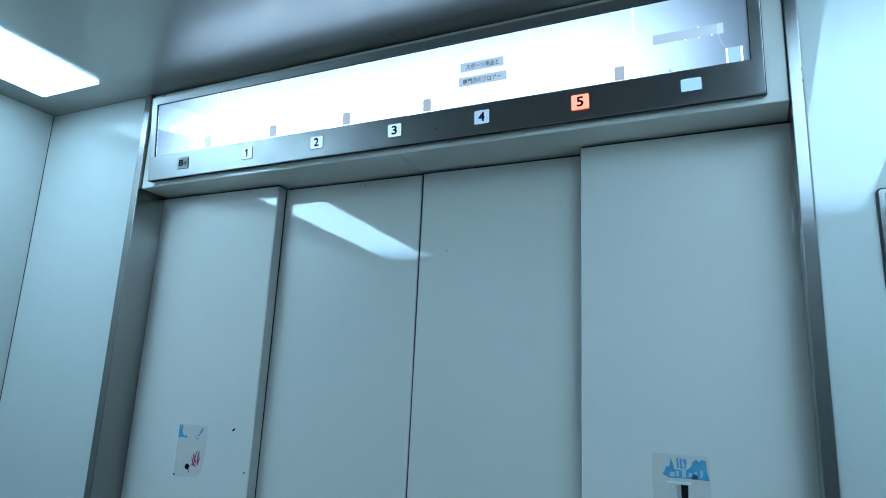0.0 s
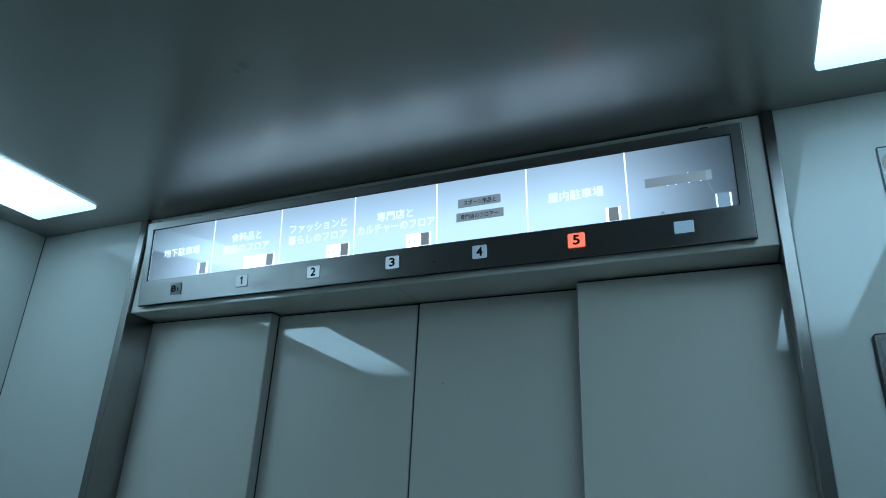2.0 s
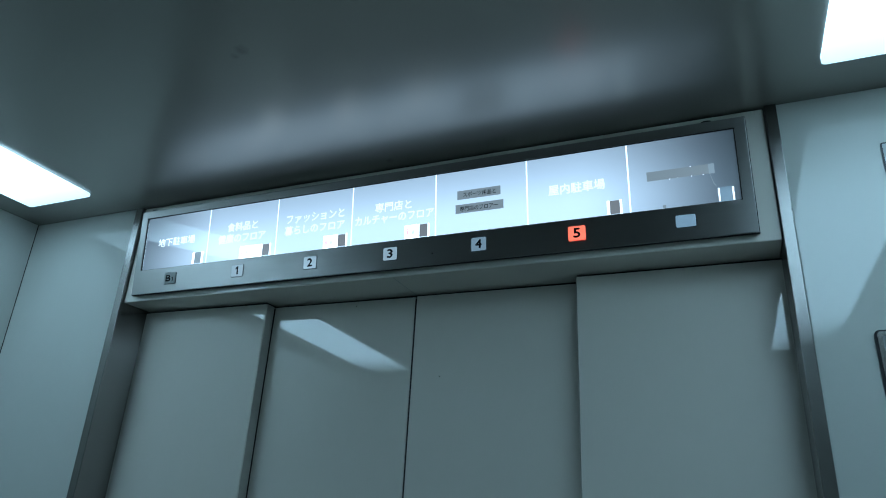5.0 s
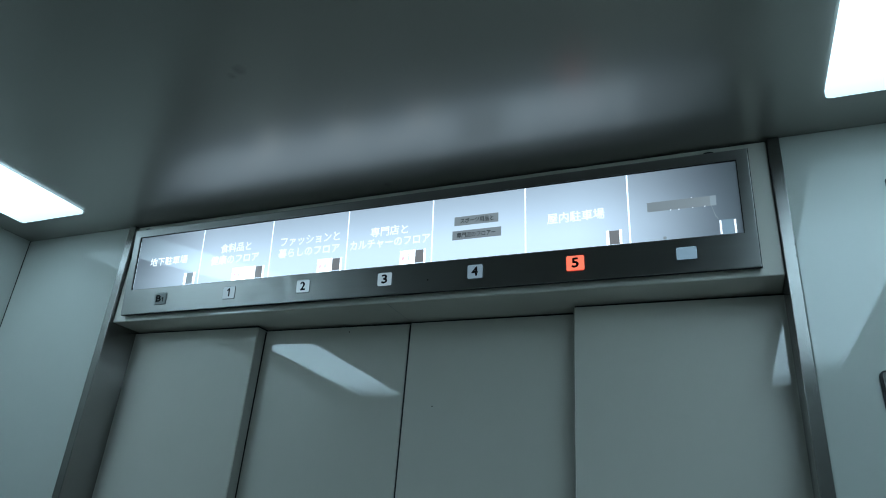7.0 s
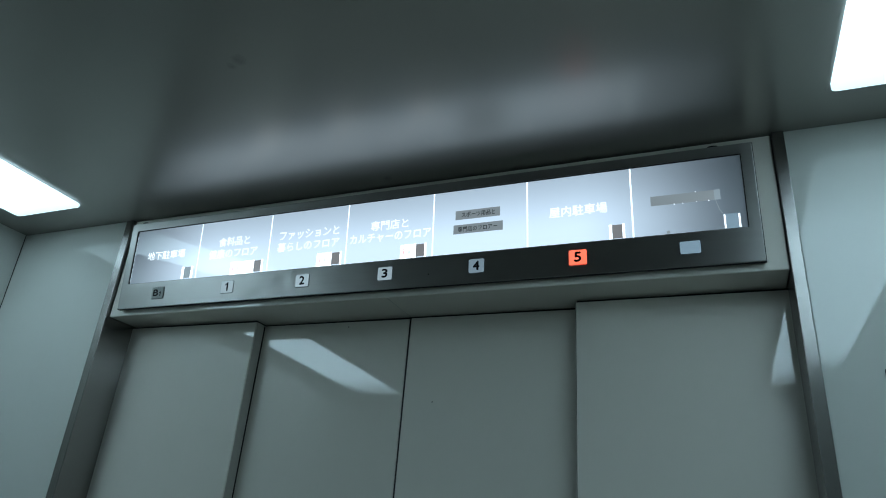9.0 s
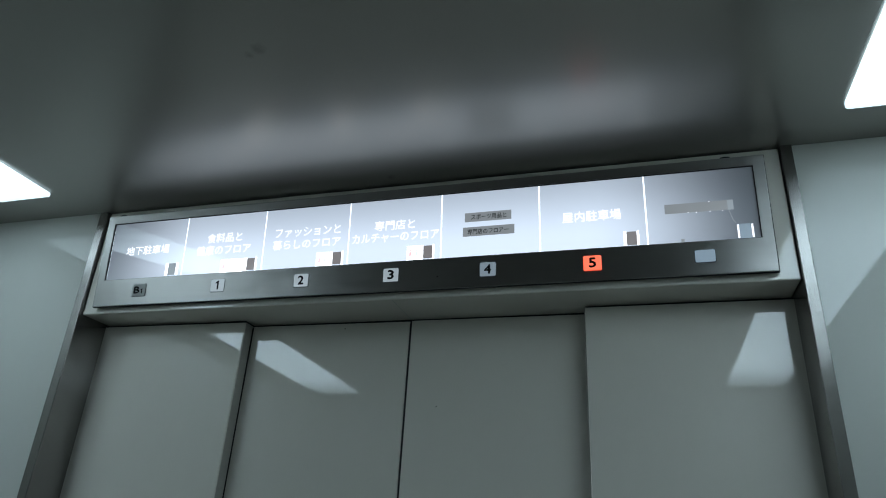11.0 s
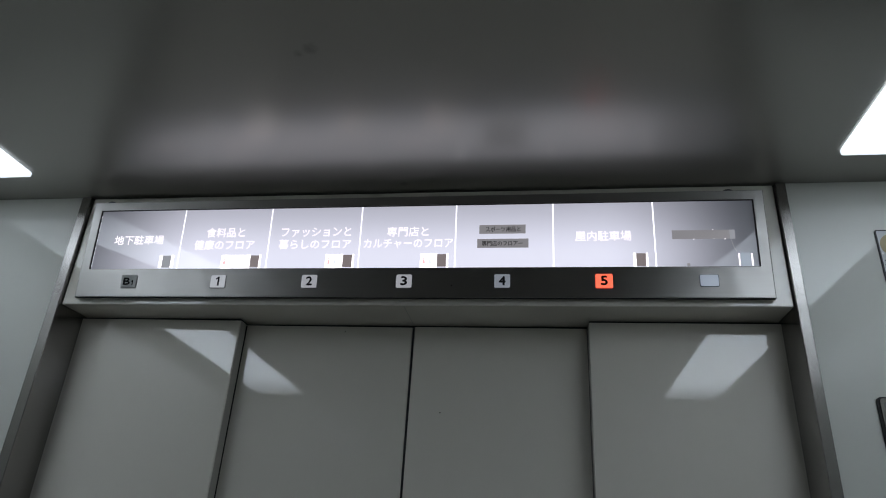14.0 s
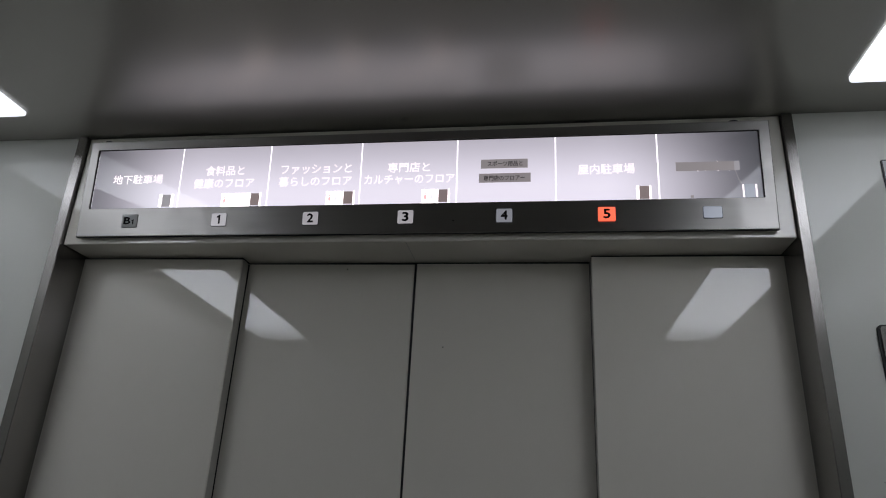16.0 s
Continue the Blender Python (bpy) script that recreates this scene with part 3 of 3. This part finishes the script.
def notice_plate():
    root = base("notice_plate", pose(1.139, 0.0, 2.2145), "small pale plate with a round tan emblem and print", "wall plate")
    o, i = rounded(-0.106, 0.106, -0.0615, 0.0615, 0.003), rounded(-0.1035, 0.1035, -0.059, 0.059, 0.002)
    part("rim", ring(o, i, "y", -0.0045, -0.0003), DARK_RIM, root, "thin dark rim")
    part("face", prism(i, "y", -0.0040, -0.0004), PLATE_PAINT, root, "pale plate")

    def disc(r, squash=1.0):
        return [(-0.075 + r * math.cos(k * math.pi / 20), 0.0255 + squash * r * math.sin(k * math.pi / 20)) for k in range(40)]
    emblem = part("emblem", prism(disc(0.0265), "y", -0.0047, -0.0041), LAMP_AMBER, root, "round tan emblem")
    part("emblem_centre", prism(disc(0.0105, 1.25), "y", -0.0052, -0.0048), WHITE_PAPER, emblem, "pale shape in the emblem")
    part("rivet", prism([(-0.1005 + 0.0020 * math.cos(k * math.pi / 4), 0.0055 + 0.0026 * math.sin(k * math.pi / 4)) for k in range(8)], "y", -0.0054, -0.0041), WHITE_PAPER, root, "small pale rivet")
    for row, (z, ends) in enumerate(((-0.012, (-0.100, -0.086, -0.079, -0.060)), (-0.022, (-0.101, -0.090, -0.085, -0.064)), (-0.031, (-0.101, -0.088, -0.082, -0.066)), (-0.040, (-0.101, -0.092, -0.087, -0.070)))):
        for a, b in (ends[:2], ends[2:]):
            part("print", box(a, b, -0.0043, -0.0041, z, z + 0.0032), LENS_EDGE, root, "dark bar of small print")


control_plate()
notice_plate()


# ---------------------------------------------------------------- sticker remains and specks on the doors
def flake(points, x, z, y, mat, parent, name, label=""):
    bm = prism([(x + a, z + b) for a, b in points], "y", y - 0.0004, y)
    return part(name, bm, mat, parent, label)


def torn(x0, x1, z0, z1, wear, steps=7):
    """A rectangle whose outline is frayed by wear."""
    pts = []
    for a, b in (((x0, z0), (x1, z0)), ((x1, z0), (x1, z1)), ((x1, z1), (x0, z1)), ((x0, z1), (x0, z0))):
        for k in range(steps):
            f = k / steps
            pts.append((a[0] + (b[0] - a[0]) * f + random.uniform(-wear, wear), a[1] + (b[1] - a[1]) * f + random.uniform(-wear, wear)))
    return pts


s1 = base("sticker", pose(-0.621, LEAF_OUT - 0.0015, 1.374, -TILT, 0, 1.0), "torn sticker remains with blue and dark red print", "sticker")
flake([(-0.050, 0.066), (0.050, 0.066), (0.049, 0.0), (0.044, -0.045), (0.036, -0.060), (0.018, -0.064), (-0.006, -0.068), (-0.050, -0.068)], 0, 0, -0.0001, PAPER, s1, "film", "worn translucent film")
flake([(-0.049, 0.065), (-0.045, 0.066), (-0.044, 0.056), (-0.041, 0.066), (-0.036, 0.062), (-0.037, 0.050), (-0.033, 0.040), (-0.026, 0.036), (-0.022, 0.039), (-0.017, 0.036),
       (-0.018, 0.031), (-0.030, 0.033), (-0.049, 0.032)], 0, 0, -0.0007, BLUE_INK, s1, "print", "blue print")
flake([(0.036, 0.062), (0.028, 0.056), (0.024, 0.046), (0.019, 0.041), (0.022, 0.037), (0.028, 0.044), (0.033, 0.050)], 0, 0, -0.0007, BLUE_INK, s1, "print", "blue print")
for x, z in ((0.012, 0.036), (0.016, 0.031), (0.021, 0.033)):
    flake(torn(x - 0.0016, x + 0.0016, z - 0.0014, z + 0.0014, 0.0007, 2), 0, 0, -0.0007, BLUE_INK, s1, "print")
for pts in (((0.022, 0.002), (0.024, 0.0), (0.021, -0.016), (0.017, -0.015)), ((0.029, 0.001), (0.032, -0.002), (0.030, -0.026), (0.025, -0.030), (0.026, -0.012)),
            ((0.010, -0.008), (0.013, -0.006), (0.022, -0.022), (0.024, -0.032), (0.016, -0.028)), ((0.006, -0.016), (0.010, -0.018), (0.018, -0.034), (0.012, -0.036)),
            ((0.034, -0.014), (0.036, -0.016), (0.030, -0.036), (0.026, -0.034)), ((0.004, -0.034), (0.016, -0.030), (0.026, -0.040), (0.014, -0.037))):
    flake(list(pts), 0, 0, -0.0007, RED_INK, s1, "print", "dark red print")
flake([(-0.012, -0.036), (-0.006, -0.033), (0.004, -0.038), (0.0, -0.045), (0.004, -0.056), (-0.003, -0.047), (-0.010, -0.047), (-0.014, -0.042)], 0, 0, -0.0007, INK, s1, "print", "black print")
flake([(-0.050, 0.029), (-0.0485, 0.029), (-0.052, -0.020), (-0.054, -0.068), (-0.058, -0.068), (-0.054, -0.010)], 0, 0, -0.0007, WHITE_PAPER, s1, "print", "lifted white edge")
flake(torn(-0.050, -0.046, -0.066, -0.061, 0.0008, 2), 0, 0, -0.0009, INK, s1, "print")

s2 = base("sticker", pose(0.617, LEAF_OUT - 0.0018, 1.4155, -TILT, 0, 0.10), "torn blue sticker with pale unreadable print", "sticker")
flake([(-0.052, 0.032), (0.050, 0.030), (0.052, -0.026), (0.048, -0.18), (-0.050, -0.18), (-0.053, -0.026)], 0, 0, -0.0001, PAPER, s2, "film", "worn translucent film")
flake([(-0.030, 0.0), (-0.026, 0.009), (-0.021, 0.008), (-0.018, 0.024), (-0.014, 0.014), (-0.012, 0.004), (0.002, 0.003), (0.010, 0.004), (0.018, 0.010), (0.022, 0.020), (0.028, 0.024), (0.033, 0.020),
       (0.037, 0.024), (0.045, 0.023), (0.046, 0.006), (0.050, -0.013), (0.040, -0.0125), (0.012, -0.0115), (-0.022, -0.012), (-0.034, -0.006)], 0, 0, -0.0007, BLUE_INK, s2, "print", "blue print with torn edge")
for x in (-0.006, 0.001, 0.008):
    flake(torn(x - 0.0020, x + 0.0020, 0.006, 0.024, 0.0012, 3), 0, 0, -0.0007, BLUE_INK, s2, "print")
for k, w in enumerate((0.010, 0.007, 0.009, 0.010, 0.006, 0.004)):
    x = -0.020 + 0.011 * k
    flake(torn(x, x + w * 0.8, -0.010 + 0.002 * (k % 2), -0.001 + 0.003 * (k % 3), 0.0011, 2), 0, 0, -0.0013, PALE_INK, s2, "print", "pale bar of lost writing")
flake(torn(0.020, 0.030, -0.012, -0.004, 0.001, 2), 0, 0, -0.0018, DARK_BLUE, s2, "print")
flake([(-0.001, -0.0235), (0.012, -0.0235), (0.010, -0.15), (0.001, -0.15)], 0, 0, -0.0007, INK, s2, "print", "black bar")
flake([(-0.010, -0.0255), (-0.002, -0.0235), (-0.002, -0.052), (-0.007, -0.062)], 0, 0, -0.0007, LENS_GREY, s2, "print")
flake(torn(-0.026, 0.018, -0.0215, -0.0175, 0.0008, 5), 0, 0, -0.0007, WHITE_PAPER, s2, "print", "white line")


def speck(x, y, z, r, long=1.0, turn=0.0, mat=INK):
    pts = []
    for k in range(9):
        w = k * math.tau / 9
        d = r * random.uniform(0.7, 1.2)
        p, q = d * math.cos(w) * long, d * math.sin(w)
        pts.append((x + p * math.cos(turn) - q * math.sin(turn), z + p * math.sin(turn) + q * math.cos(turn)))
    thing("speck", prism(pts, "y", y - 0.0004, y - 0.0001), mat, "tiny dark scuff on pale enamel", "scuff", "scuffs")


speck(-0.484, LEAF_OUT + 0.0009, 1.435, 0.0026, 2.2, 0.9)
speck(-0.436, LEAF_OUT + 0.0014, 1.332, 0.0022, 1.6, -0.8)
speck(0.086, LEAF_IN - 0.0013, 1.888, 0.0016)
speck(-0.163, LEAF_IN + 0.0007, 2.081, 0.0016)
speck(0.928, 0.0, 1.62, 0.0016, mat=SEALANT)


def chip(x, z, r):
    """A crumb of old sealant at the joint of jamb and wall."""
    r *= 0.7
    pts = [(x + r * random.uniform(0.5, 1.1) * math.cos(k * math.tau / 7), z + 1.8 * r * random.uniform(0.6, 1.1) * math.sin(k * math.tau / 7)) for k in range(7)]
    thing("sealant_crumb", prism(pts, "y", -0.0112, -0.0002), SEALANT, "crumb of grey sealant on the jamb's edge", "sealant crumb", "sealant crumbs")


for x, z, r in ((0.8675, 2.155, 0.0022), (0.8680, 2.132, 0.0030), (0.8680, 2.120, 0.0020), (0.8682, 2.098, 0.0024), (0.8680, 2.072, 0.0026), (0.8682, 2.03, 0.0018),
                (-0.8752, 2.02, 0.0020), (-0.8750, 1.955, 0.0024), (-0.8752, 1.93, 0.0018), (-0.8750, 1.86, 0.0018)):
    chip(x, z, r)
speck(0.8405, LEAF_OUT + 0.0018, 1.95, 0.0010, 1.6, 1.4)
